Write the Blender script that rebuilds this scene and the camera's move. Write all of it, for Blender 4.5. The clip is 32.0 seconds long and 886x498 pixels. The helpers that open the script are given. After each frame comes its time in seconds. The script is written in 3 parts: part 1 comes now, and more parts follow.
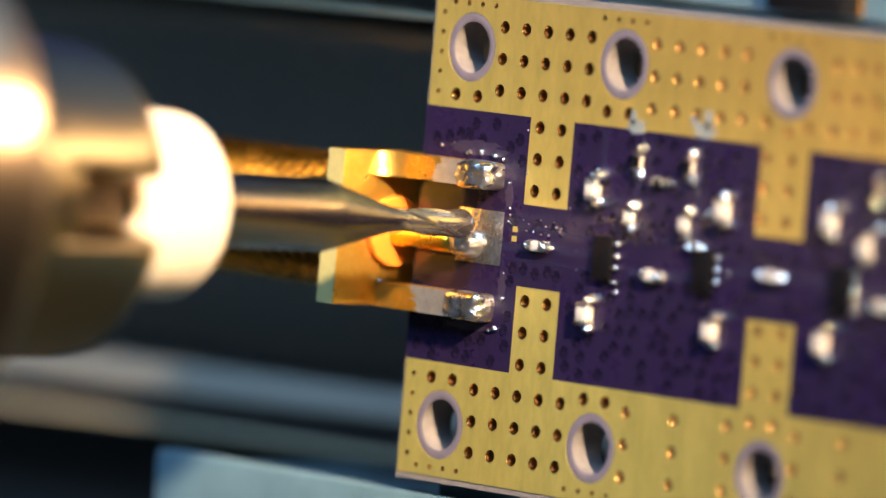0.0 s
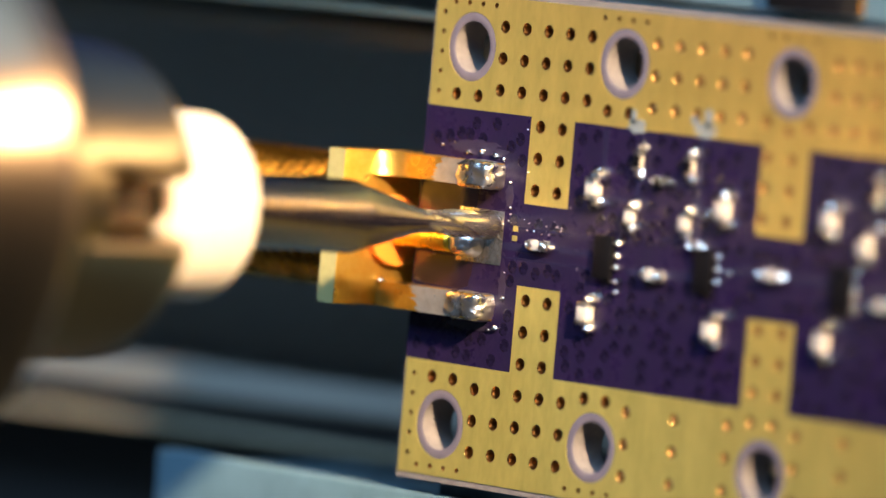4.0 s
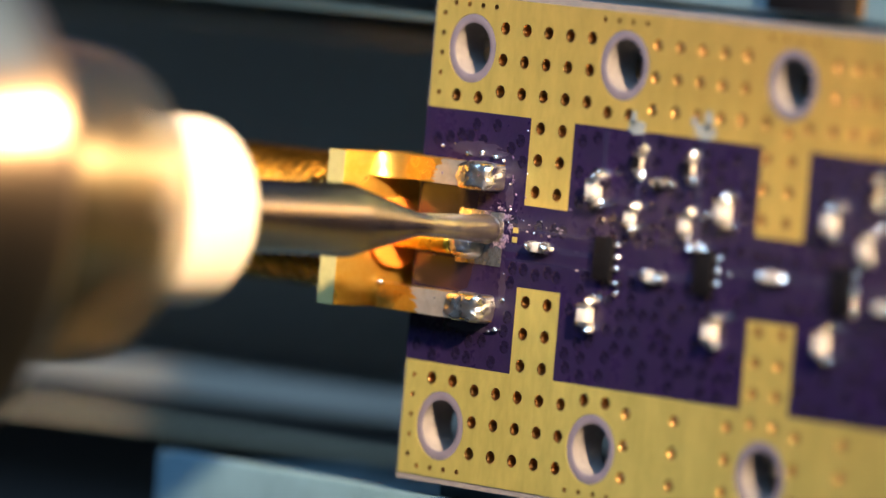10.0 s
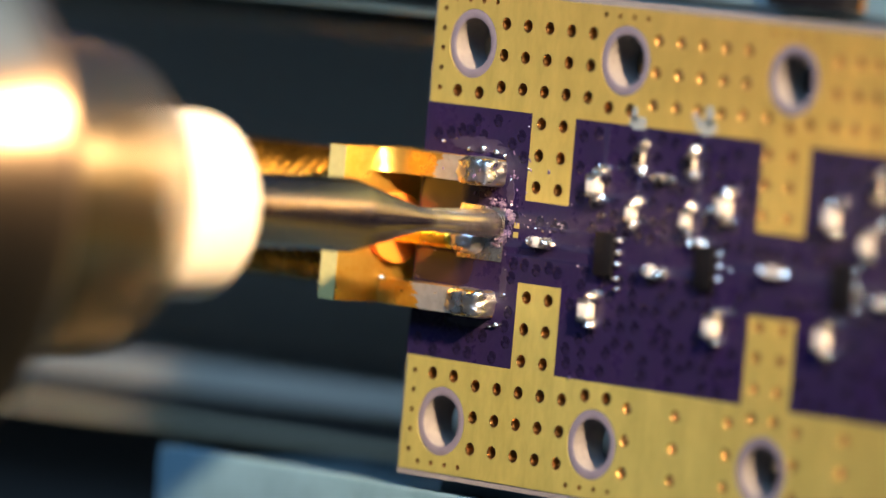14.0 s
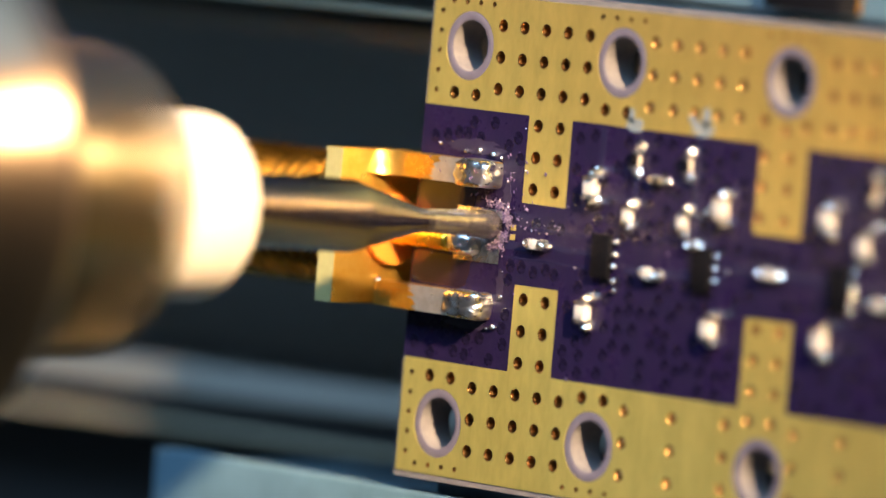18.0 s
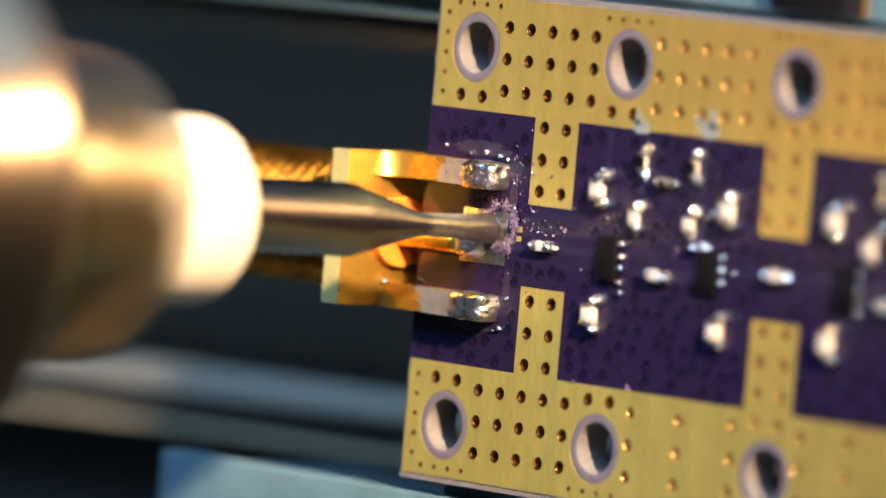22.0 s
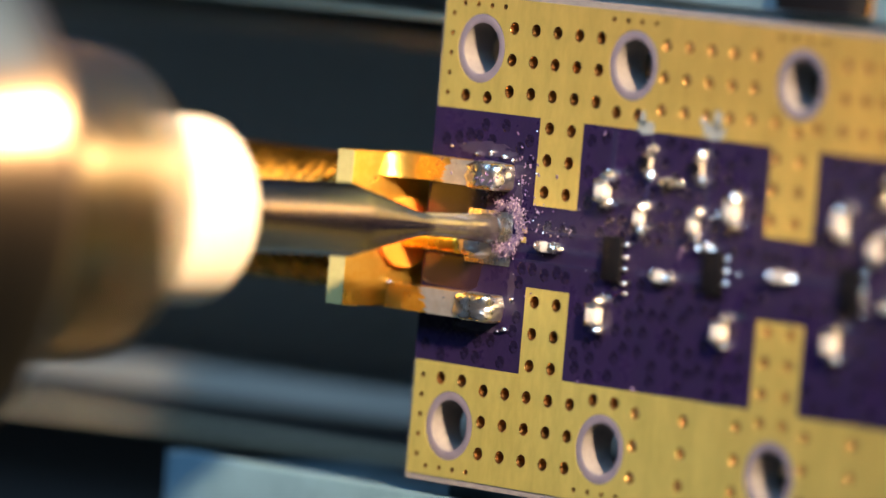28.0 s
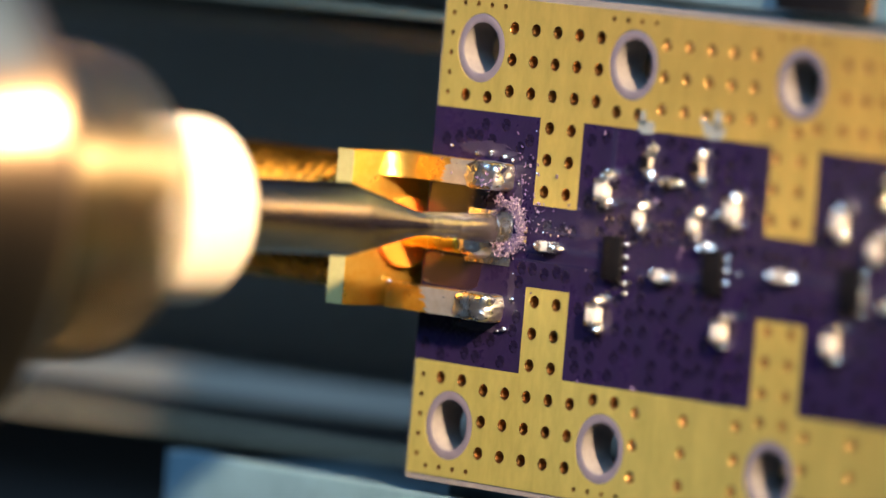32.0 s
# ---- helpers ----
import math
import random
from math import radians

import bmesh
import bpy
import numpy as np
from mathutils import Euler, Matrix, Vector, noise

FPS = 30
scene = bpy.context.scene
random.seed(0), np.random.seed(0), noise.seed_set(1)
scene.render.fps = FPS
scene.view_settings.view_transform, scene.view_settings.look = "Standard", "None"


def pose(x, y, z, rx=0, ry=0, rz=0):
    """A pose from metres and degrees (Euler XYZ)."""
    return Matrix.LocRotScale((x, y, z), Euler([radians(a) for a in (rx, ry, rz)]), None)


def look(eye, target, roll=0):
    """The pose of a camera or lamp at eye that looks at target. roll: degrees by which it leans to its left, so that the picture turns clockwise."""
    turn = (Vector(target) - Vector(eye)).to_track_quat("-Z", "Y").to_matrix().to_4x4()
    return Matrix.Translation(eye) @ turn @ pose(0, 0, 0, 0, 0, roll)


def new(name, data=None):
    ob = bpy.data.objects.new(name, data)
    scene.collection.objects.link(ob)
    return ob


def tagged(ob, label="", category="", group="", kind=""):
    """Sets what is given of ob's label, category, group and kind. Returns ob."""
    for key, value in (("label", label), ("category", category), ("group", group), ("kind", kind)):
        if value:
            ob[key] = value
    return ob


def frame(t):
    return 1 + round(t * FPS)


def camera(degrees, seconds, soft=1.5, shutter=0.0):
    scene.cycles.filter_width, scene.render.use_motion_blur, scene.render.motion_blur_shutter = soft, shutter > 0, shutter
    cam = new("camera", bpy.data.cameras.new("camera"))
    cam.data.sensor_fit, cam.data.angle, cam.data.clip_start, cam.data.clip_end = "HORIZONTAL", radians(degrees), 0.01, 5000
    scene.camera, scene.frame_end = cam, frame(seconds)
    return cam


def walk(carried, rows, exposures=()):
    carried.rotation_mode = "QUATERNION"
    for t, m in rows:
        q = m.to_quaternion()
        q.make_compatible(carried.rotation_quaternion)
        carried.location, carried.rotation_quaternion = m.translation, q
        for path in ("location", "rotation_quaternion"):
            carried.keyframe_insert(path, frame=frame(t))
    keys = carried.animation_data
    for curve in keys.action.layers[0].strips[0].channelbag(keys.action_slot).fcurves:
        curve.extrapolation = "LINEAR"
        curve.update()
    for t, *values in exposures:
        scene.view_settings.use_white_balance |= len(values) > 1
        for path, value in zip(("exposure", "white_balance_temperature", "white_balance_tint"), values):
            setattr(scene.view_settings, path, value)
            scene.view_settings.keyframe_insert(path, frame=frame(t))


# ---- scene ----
# The world's unit is the metre; sizes below are in millimetres, and MM turns them into metres.
MM = 0.001
TOP = 0.800          # height of the circuit board's upper face above the floor
TABLE = 0.750        # height of the bench top

# ---- camera and its walk ----
cam = camera(6.0, 32.0, soft=1.5, shutter=1.41)
cam.data.dof.use_dof = True
cam.data.dof.focus_distance = 0.3372
cam.data.dof.aperture_fstop = 25.0
cam.data.dof.aperture_blades = 0
STEP = math.degrees(math.atan(math.tan(radians(3.0)) / 784))     # degrees of turn that shift the view by one unit
CAMERA_POSE = pose(0.251996, 0.015982, TOP + 0.229483, 2.62355, 47.48841, 7.34133)
# slow drift and small shakes of the stand: seconds, sideways, downwards
DRIFT = [
    (0, 0.4, -0.4), (0.5, 0, 0), (1, -0.4, 0), (1.5, 2.7, 1.2), (2, -0.4, 0.8), (2.5, 0.4, 0),
    (3, 0.8, 0), (3.5, 1.2, -0.4), (5.5, 1.2, -3.1), (6, 1.5, -2.7), (6.5, 1.2, -3.1), (7, 0.8, -4.2),
    (7.5, 0.8, -3.1), (8, 0.8, -5), (8.5, 0, -5.8), (9, 1.5, 1.5), (9.5, 0.8, 0), (10, 1.2, 1.5),
    (10.5, 2.3, 0), (11, 1.2, 3), (11.5, 1.5, 4.6), (12, 1.5, 1.5), (12.5, 3, -1.6), (13, 3.8, -3.1),
    (13.5, 2.3, -6.9), (14, 3, -6.9), (14.5, -0.4, -2.7), (16.5, -1.9, -1.6), (17, -2.7, -1.6), (17.5, -3.8, -1.6),
    (18, -2.7, -3.1), (18.5, 0, -4.6), (19, 3.4, -3.1), (19.5, 1.2, -4.6), (20, 2.7, -3.1), (20.5, 1.5, 0),
    (21, 3.8, 1.5), (21.5, 5.8, 1.5), (22, 8.4, 0), (22.5, 8.4, 0), (23, 9.2, 1.5), (23.5, 10, 0),
    (24, 11.5, 0), (24.5, 9.2, 0), (25, 9.6, -1.2), (25.5, 13.4, -1.2), (27.5, 16.8, 1.5), (28, 17.2, 1.5),
    (28.5, 17.6, 1.5), (29, 19.9, 0), (29.5, 20.6, 1.5), (30, 18.3, 2.7), (30.5, 16.1, 5), (31, 16.8, 4.6),
    (31.5, 18, 1.5), (32, 17.2, 0.8),
]
walk(cam, [(t, CAMERA_POSE @ pose(0, 0, 0, dy * STEP, dx * STEP, 0)) for t, dx, dy in DRIFT])

# ---- world, lamps, exposure ----
world = bpy.data.worlds.new("room_light")
scene.world = world
world.use_nodes = True
world.node_tree.nodes["Background"].inputs[0].default_value = (0.55, 0.75, 1.0, 1)
world.node_tree.nodes["Background"].inputs[1].default_value = 0.14
scene.view_settings.exposure = 0.0


def area_lamp(name, eye, target, size, watts, colour, size_y=None):
    data = bpy.data.lights.new(name, "AREA")
    data.shape = "RECTANGLE"
    data.size, data.size_y, data.energy, data.color = size, size_y or size, watts, colour
    ob = new(name, data)
    ob.matrix_basis = look(eye, target)
    return ob


spot = bpy.data.lights.new("bench_lamp", "SPOT")
spot.energy, spot.color, spot.shadow_soft_size = 625.0, (1.0, 0.705, 0.435), 0.045
spot.spot_size, spot.spot_blend = radians(5.3), 1.0
new("bench_lamp", spot).matrix_basis = look((0.617, 0.388, TOP + 0.290), (-0.024, -0.0075, TOP + 0.0200))
area_lamp("window_light", (0.20, 1.15, TOP + 1.10), (0, 0, TOP), 1.3, 36.0, (0.40, 0.65, 1.0), 0.8)


# ---- materials ----
def material(name):
    m = bpy.data.materials.new(name)
    m.use_nodes = True
    n, l = m.node_tree.nodes, m.node_tree.links
    return m, n, l, n["Principled BSDF"]


def rgba(c):
    return (c[0], c[1], c[2], 1)


def surface(name, base, other=None, rough=0.5, metal=0.0, scale=300.0, stretch=(1, 1, 1), rough_var=0.1, bump=0.0,
            bump_scale=2000.0, coat=0.0, fine=4000.0, fine_mix=0.25, space="Object", sss=0.0):
    """A surface that varies at two scales in colour and roughness, with fine relief."""
    m, n, l, b = material(name)
    other = other or tuple(0.7 * c for c in base)
    tc = n.new("ShaderNodeTexCoord")
    mp = n.new("ShaderNodeMapping")
    mp.inputs["Scale"].default_value = stretch
    l.new(tc.outputs[space], mp.inputs["Vector"])
    big, small = n.new("ShaderNodeTexNoise"), n.new("ShaderNodeTexNoise")
    big.inputs["Scale"].default_value, big.inputs["Detail"].default_value = scale, 5
    small.inputs["Scale"].default_value, small.inputs["Detail"].default_value = fine, 3
    for t in (big, small):
        l.new(mp.outputs[0], t.inputs["Vector"])
    mixf = n.new("ShaderNodeMix")
    mixf.inputs["Factor"].default_value = fine_mix
    l.new(big.outputs[0], mixf.inputs["A"])
    l.new(small.outputs[0], mixf.inputs["B"])
    ramp = n.new("ShaderNodeValToRGB")
    ramp.color_ramp.elements[0].position, ramp.color_ramp.elements[1].position = 0.32, 0.68
    ramp.color_ramp.elements[0].color, ramp.color_ramp.elements[1].color = rgba(base), rgba(other)
    l.new(mixf.outputs[0], ramp.inputs[0])
    l.new(ramp.outputs[0], b.inputs["Base Color"])
    rr = n.new("ShaderNodeMapRange")
    rr.inputs["From Min"].default_value, rr.inputs["From Max"].default_value = 0.3, 0.7
    rr.inputs["To Min"].default_value, rr.inputs["To Max"].default_value = max(0.02, rough - rough_var), min(1, rough + rough_var)
    l.new(mixf.outputs[0], rr.inputs["Value"])
    l.new(rr.outputs[0], b.inputs["Roughness"])
    b.inputs["Metallic"].default_value = metal
    b.inputs["Coat Weight"].default_value = coat
    b.inputs["Coat Roughness"].default_value = 0.1
    if sss:
        b.inputs["Subsurface Weight"].default_value = sss
        b.inputs["Subsurface Radius"].default_value = (0.0012, 0.0008, 0.0005)
        b.inputs["Subsurface Scale"].default_value = 1.0
    if bump:
        bt, bn = n.new("ShaderNodeTexNoise"), n.new("ShaderNodeBump")
        bt.inputs["Scale"].default_value, bt.inputs["Detail"].default_value = bump_scale, 4
        l.new(mp.outputs[0], bt.inputs["Vector"])
        bn.inputs["Strength"].default_value, bn.inputs["Distance"].default_value = bump, 0.00005
        l.new(bt.outputs[0], bn.inputs["Height"])
        l.new(bn.outputs[0], b.inputs["Normal"])
    return m


GOLD_PLATE = surface("gold_plated_copper", (0.79, 0.605, 0.18), (0.56, 0.43, 0.12), 0.43, 0.75, 650, (1, 0.35, 1), 0.07, 0.45, 5000)


def plating_falloff(m, left, right):
    """Plating drifts along the board, greenish to redder gold, with light falloff painted in."""
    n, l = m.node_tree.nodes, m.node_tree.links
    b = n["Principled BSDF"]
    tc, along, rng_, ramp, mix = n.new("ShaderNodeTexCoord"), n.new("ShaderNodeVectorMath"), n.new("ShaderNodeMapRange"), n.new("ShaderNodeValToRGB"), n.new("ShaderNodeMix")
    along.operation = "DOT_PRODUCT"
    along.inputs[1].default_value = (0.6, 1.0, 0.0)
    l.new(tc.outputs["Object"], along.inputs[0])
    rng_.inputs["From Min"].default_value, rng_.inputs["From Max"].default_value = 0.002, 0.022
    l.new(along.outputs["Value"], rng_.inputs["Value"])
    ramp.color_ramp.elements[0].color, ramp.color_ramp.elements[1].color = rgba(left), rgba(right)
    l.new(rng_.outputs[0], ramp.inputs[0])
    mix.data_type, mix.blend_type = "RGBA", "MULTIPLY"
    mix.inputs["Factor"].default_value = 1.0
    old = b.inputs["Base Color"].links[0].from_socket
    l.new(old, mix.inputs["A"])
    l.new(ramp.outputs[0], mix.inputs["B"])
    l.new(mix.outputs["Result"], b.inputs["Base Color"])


plating_falloff(GOLD_PLATE, (0.91, 1.03, 1.03), (0.85, 0.76, 0.73))
VIA_GOLD = surface("via_barrel_gold", (0.52, 0.30, 0.115), (0.36, 0.19, 0.07), 0.26, 1.0, 900)
MASK = surface("purple_solder_mask", (0.0132, 0.0064, 0.033), (0.0100, 0.0080, 0.028), 0.30, 0.0, 420, rough_var=0.1, bump=1.0, bump_scale=1300)
MASK.node_tree.nodes["Principled BSDF"].inputs["Specular IOR Level"].default_value = 0.20
CORE = surface("fibreglass_core", (0.165, 0.155, 0.148), (0.115, 0.107, 0.113), 0.6, 0.0, 1500, bump=0.3)
BARE = surface("bare_laminate", (0.13, 0.115, 0.14), (0.095, 0.085, 0.115), 0.5, 0.0, 1500, bump=0.3)
GOLD = surface("polished_gold", (0.74, 0.475, 0.105), (0.66, 0.34, 0.04), 0.33, 0.92, 900, rough_var=0.10, bump=0.5, bump_scale=3200)
GOLD_THREAD = surface("dull_gold", (0.46, 0.25, 0.042), (0.32, 0.165, 0.026), 0.26, 1.0, 600)
FLANGE_TOP = surface("matt_gold", (0.46, 0.415, 0.175), (0.39, 0.35, 0.14), 0.55, 0.3, 1500, bump=0.3, bump_scale=6000)
PIN_GOLD = surface("satin_gold", (0.96, 0.64, 0.07), (0.86, 0.50, 0.04), 0.30, 1.0, 700)
BRIGHT = surface("bright_solder", (0.95, 0.93, 0.90), (0.86, 0.84, 0.80), 0.22, 1.0, 2500, rough_var=0.06, bump=0.15, bump_scale=4000)
SOLDER = surface("solder", (0.82, 0.81, 0.79), (0.52, 0.51, 0.50), 0.30, 1.0, 1200, rough_var=0.12, bump=0.6, bump_scale=3000)
FILM = surface("dull_tin", (0.66, 0.66, 0.66), (0.46, 0.45, 0.42), 0.34, 0.85, 1500, rough_var=0.12, bump=0.7, bump_scale=2500)
TIN = surface("tinned_pad", (0.70, 0.69, 0.67), (0.22, 0.20, 0.19), 0.26, 0.95, 1600, rough_var=0.14, bump=0.9, bump_scale=3500)
PTFE = surface("amber_insulator", (0.56, 0.19, 0.022), (0.50, 0.165, 0.02), 0.4, 0.0, 600, sss=0.7)
STEEL = surface("ground_steel", (0.34, 0.285, 0.24), (0.27, 0.225, 0.185), 0.24, 1.0, 300, (1, 1, 0.03), 0.05, 0.1, 3000)


def ground_round(m):
    """Fine grinding lines run round the part's own z axis and draw its gloss out along it."""
    n, l = m.node_tree.nodes, m.node_tree.links
    t = n.new("ShaderNodeTangent")
    t.direction_type, t.axis = "RADIAL", "Z"
    b = n["Principled BSDF"]
    b.inputs["Anisotropic"].default_value, b.inputs["Anisotropic Rotation"].default_value = 0.9, 0.25
    l.new(t.outputs[0], b.inputs["Tangent"])


ground_round(STEEL)
CARBIDE = surface("carbide", (0.52, 0.47, 0.44), (0.18, 0.16, 0.15), 0.26, 0.95, 900, (1, 1, 0.2), 0.08, 0.25, 2500)
WHITE = surface("white_plastic", (0.55, 0.505, 0.415), (0.51, 0.465, 0.385), 0.35, 0.0, 200, rough_var=0.05, sss=0.4)
CHROME = surface("satin_chrome", (0.35, 0.265, 0.145), (0.28, 0.215, 0.115), 0.34, 1.0, 150, (1, 1, 0.2), 0.06, 0.1, 2500)
SLEEVE = surface("brushed_nickel", (0.34, 0.245, 0.155), (0.28, 0.20, 0.125), 0.36, 1.0, 120, (1, 1, 0.1), 0.06, 0.1, 2500)
ground_round(CHROME)
ground_round(SLEEVE)
COLLET = surface("oiled_steel", (0.16, 0.115, 0.075), (0.11, 0.08, 0.05), 0.5, 0.9, 300)
HANDLE = surface("dark_plastic", (0.035, 0.035, 0.04), (0.025, 0.025, 0.03), 0.5, 0.0, 120, bump=0.2)
CERAMIC = surface("pale_ceramic", (0.52, 0.49, 0.44), (0.42, 0.39, 0.35), 0.35, 0.0, 1500)
EPOXY = surface("black_epoxy", (0.0035, 0.0035, 0.0050), (0.0025, 0.0025, 0.0036), 0.6, 0.0, 900, bump=0.3)
EPOXY.node_tree.nodes["Principled BSDF"].inputs["Specular IOR Level"].default_value = 0.10
JAW = surface("pale_grey_metal", (0.10, 0.18, 0.225), (0.062, 0.12, 0.155), 0.55, 0.0, 350, rough_var=0.1, bump=0.06, bump_scale=500, fine=1500)
RAIL = surface("grey_anodised", (0.34, 0.335, 0.29), (0.27, 0.265, 0.23), 0.5, 0.1, 200, (0.05, 1, 1), bump=0.2)
RAIL_LIP = surface("worn_steel_edge", (0.48, 0.46, 0.33), (0.39, 0.37, 0.26), 0.4, 0.2, 200, (0.05, 1, 1))
BASE = surface("grey_cast_metal", (0.62, 0.62, 0.56), (0.52, 0.52, 0.47), 0.6, 0.0, 60, bump=0.2, bump_scale=600)
BAR_DARK = surface("blackened_steel", (0.026, 0.028, 0.028), (0.018, 0.020, 0.020), 0.5, 0.0, 200, (0.05, 1, 1))
BENCH = surface("brown_bench_wood", (0.42, 0.26, 0.135), (0.33, 0.195, 0.095), 0.55, 0.0, 20, (0.1, 1, 1), bump=0.2, bump_scale=400)
PLASTER = surface("dark_panelling", (0.26, 0.185, 0.13), (0.20, 0.14, 0.10), 0.8, 0.0, 3, bump=0.2, bump_scale=60, fine=40)
CEILING = surface("white_paint", (0.75, 0.75, 0.73), (0.68, 0.68, 0.66), 0.8, 0.0, 3, bump=0.2, bump_scale=60, fine=40)
FLOOR = surface("grey_floor", (0.25, 0.23, 0.21), (0.20, 0.18, 0.16), 0.6, 0.0, 3, fine=40)


def swarf_material():
    """Splinters of purple mask, pale laminate and glints of copper, mixed piece by piece."""
    m, n, l, b = material("laminate_swarf")
    g, ramp = n.new("ShaderNodeNewGeometry"), n.new("ShaderNodeValToRGB")
    ramp.color_ramp.elements[0].color, ramp.color_ramp.elements[1].color = (0.055, 0.034, 0.10, 1), (0.40, 0.345, 0.36, 1)
    for at_, c in ((0.4, (0.11, 0.074, 0.155, 1)), (0.78, (0.20, 0.15, 0.235, 1))):
        ramp.color_ramp.elements.new(at_).color = c
    l.new(g.outputs["Random Per Island"], ramp.inputs[0])
    l.new(ramp.outputs[0], b.inputs["Base Color"])
    b.inputs["Roughness"].default_value = 0.6
    return m


CHIP = swarf_material()


# ---- mesh helpers ----
def part(name, bm, mat, parent=None, label="", smooth=35.0, m=None):
    """Links a bmesh in millimetres as one mesh object under parent."""
    me = bpy.data.meshes.new(name)
    bmesh.ops.recalc_face_normals(bm, faces=bm.faces)
    bm.to_mesh(me)
    bm.free()
    me.transform(Matrix.Scale(MM, 4))
    me.materials.append(mat)
    if smooth:
        me.shade_smooth()
        me.set_sharp_from_angle(angle=radians(smooth))
    ob = new(name, me)
    if parent:
        ob.parent = parent
    if m:
        ob.matrix_basis = m
    if label:
        ob["label"] = label
    return ob


def repeat(ob, x, y, z=0.0):
    """Another object on the same mesh, moved by millimetres from its parent's origin."""
    o = ob.copy()
    scene.collection.objects.link(o)
    o.matrix_basis = Matrix.Translation((x * MM, y * MM, z * MM))
    return o


def at(x, y, z, rz=0.0):
    """A pose on the board, in millimetres from the middle of its connector edge, z from its upper face."""
    return pose(x * MM, y * MM, TOP + z * MM, 0, 0, rz)


def box(bm, x0, x1, y0, y1, z0, z1, bevel=0.0, seg=2):
    r = bmesh.ops.create_cube(bm, size=1, matrix=Matrix.Translation(((x0 + x1) / 2, (y0 + y1) / 2, (z0 + z1) / 2))
                              @ Matrix.Diagonal((x1 - x0, y1 - y0, z1 - z0, 1)))
    if bevel:
        edges = list({e for v in r["verts"] for e in v.link_edges})
        bmesh.ops.bevel(bm, geom=edges, offset=bevel, segments=seg, affect="EDGES", profile=0.5)
    return bm


def lathe(bm, profile, seg=48, a0=0.0, a1=360.0, closed=False):
    """Turns a profile of (radius, z) round the z axis, over a whole turn or a closed sector of it."""
    full = abs(a1 - a0) >= 360
    n = seg if full else seg + 1
    rings = []
    for i in range(n):
        a = radians(a0 + (a1 - a0) * i / seg)
        rings.append([bm.verts.new((r * math.cos(a), r * math.sin(a), z)) for r, z in profile])
    k = len(profile)
    for i in range(seg):
        p, q = rings[i], rings[(i + 1) % n]
        for j in range(k if closed else k - 1):
            bm.faces.new((p[j], q[j], q[(j + 1) % k], p[(j + 1) % k]))
    if not full:
        bm.faces.new(rings[0])
        bm.faces.new(list(reversed(rings[-1])))
    bmesh.ops.remove_doubles(bm, verts=bm.verts, dist=1e-5)
    return bm


def extrude_y(bm, outline, y0, y1):
    """A prism over an outline of (x, z) from y0 to y1."""
    a = [bm.verts.new((x, y0, z)) for x, z in outline]
    b = [bm.verts.new((x, y1, z)) for x, z in outline]
    bm.faces.new(a)
    bm.faces.new(list(reversed(b)))
    for i in range(len(a)):
        j = (i + 1) % len(a)
        bm.faces.new((a[i], b[i], b[j], a[j]))
    return bm


def blob(bm, cx, cy, cz, rx, ry, rz, seed=0, rough=0.18, sub=3, square=2.0):
    """A lumpy mound of solder."""
    r = bmesh.ops.create_icosphere(bm, subdivisions=sub, radius=1.0)
    for v in r["verts"]:
        if square != 2.0:
            v.co /= sum(abs(c) ** square for c in v.co) ** (1 / square)
        n = noise.noise(v.co * 1.6 + Vector((seed * 7.3, seed * 1.9, 4.1)))
        d = 1 + rough * n + 0.7 * rough * noise.noise(v.co * 4.3 + Vector((seed, 0, 0))) + 0.45 * rough * noise.noise(v.co * 9.7 + Vector((0, seed, 0)))
        v.co = Vector((cx + v.co.x * rx * d, cy + v.co.y * ry * d, cz + v.co.z * rz * d))
    return bm


def inside(p, poly):
    c = False
    for i in range(len(poly)):
        (x0, y0), (x1, y1) = poly[i - 1], poly[i]
        if (y0 > p[1]) != (y1 > p[1]) and p[0] < (x1 - x0) * (p[1] - y0) / (y1 - y0) + x0:
            c = not c
    return c


def plate(outline, holes, z0, z1, grow=0.0):
    """A flat plate with round holes (x, y, radius, corners) that go through it."""
    from mathutils.geometry import delaunay_2d_cdt
    pts, edges = [Vector(p) for p in outline], [(i, (i + 1) % len(outline)) for i in range(len(outline))]
    for x, y, r, k in holes:
        s = len(pts)
        pts += [Vector((x + r * math.cos(2 * math.pi * i / k), y + r * math.sin(2 * math.pi * i / k))) for i in range(k)]
        edges += [(s + i, s + (i + 1) % k) for i in range(k)]
    vs, _, fs, *_ = delaunay_2d_cdt(pts, edges, [], 0, 1e-6)
    keep = []
    for f in fs:
        c = sum((vs[i] for i in f), Vector((0, 0))) / len(f)
        if inside(c, outline) and all((c.x - x) ** 2 + (c.y - y) ** 2 > (r * 0.999) ** 2 * math.cos(math.pi / k) ** 2 for x, y, r, k in holes):
            keep.append(f)
    bm = bmesh.new()
    lo, hi = [bm.verts.new((v.x, v.y, z0)) for v in vs], [bm.verts.new((v.x, v.y, z1)) for v in vs]
    count = {}
    for f in keep:
        bm.faces.new([hi[i] for i in f])
        bm.faces.new([lo[i] for i in reversed(f)])
        for i in range(len(f)):
            a, b = f[i], f[(i + 1) % len(f)]
            count[(a, b)] = 1
    for a, b in count:
        if (b, a) not in count:
            bm.faces.new((hi[a], lo[a], lo[b], hi[b]))
    for v in [v for v in bm.verts if not v.link_faces]:
        bm.verts.remove(v)
    return bm


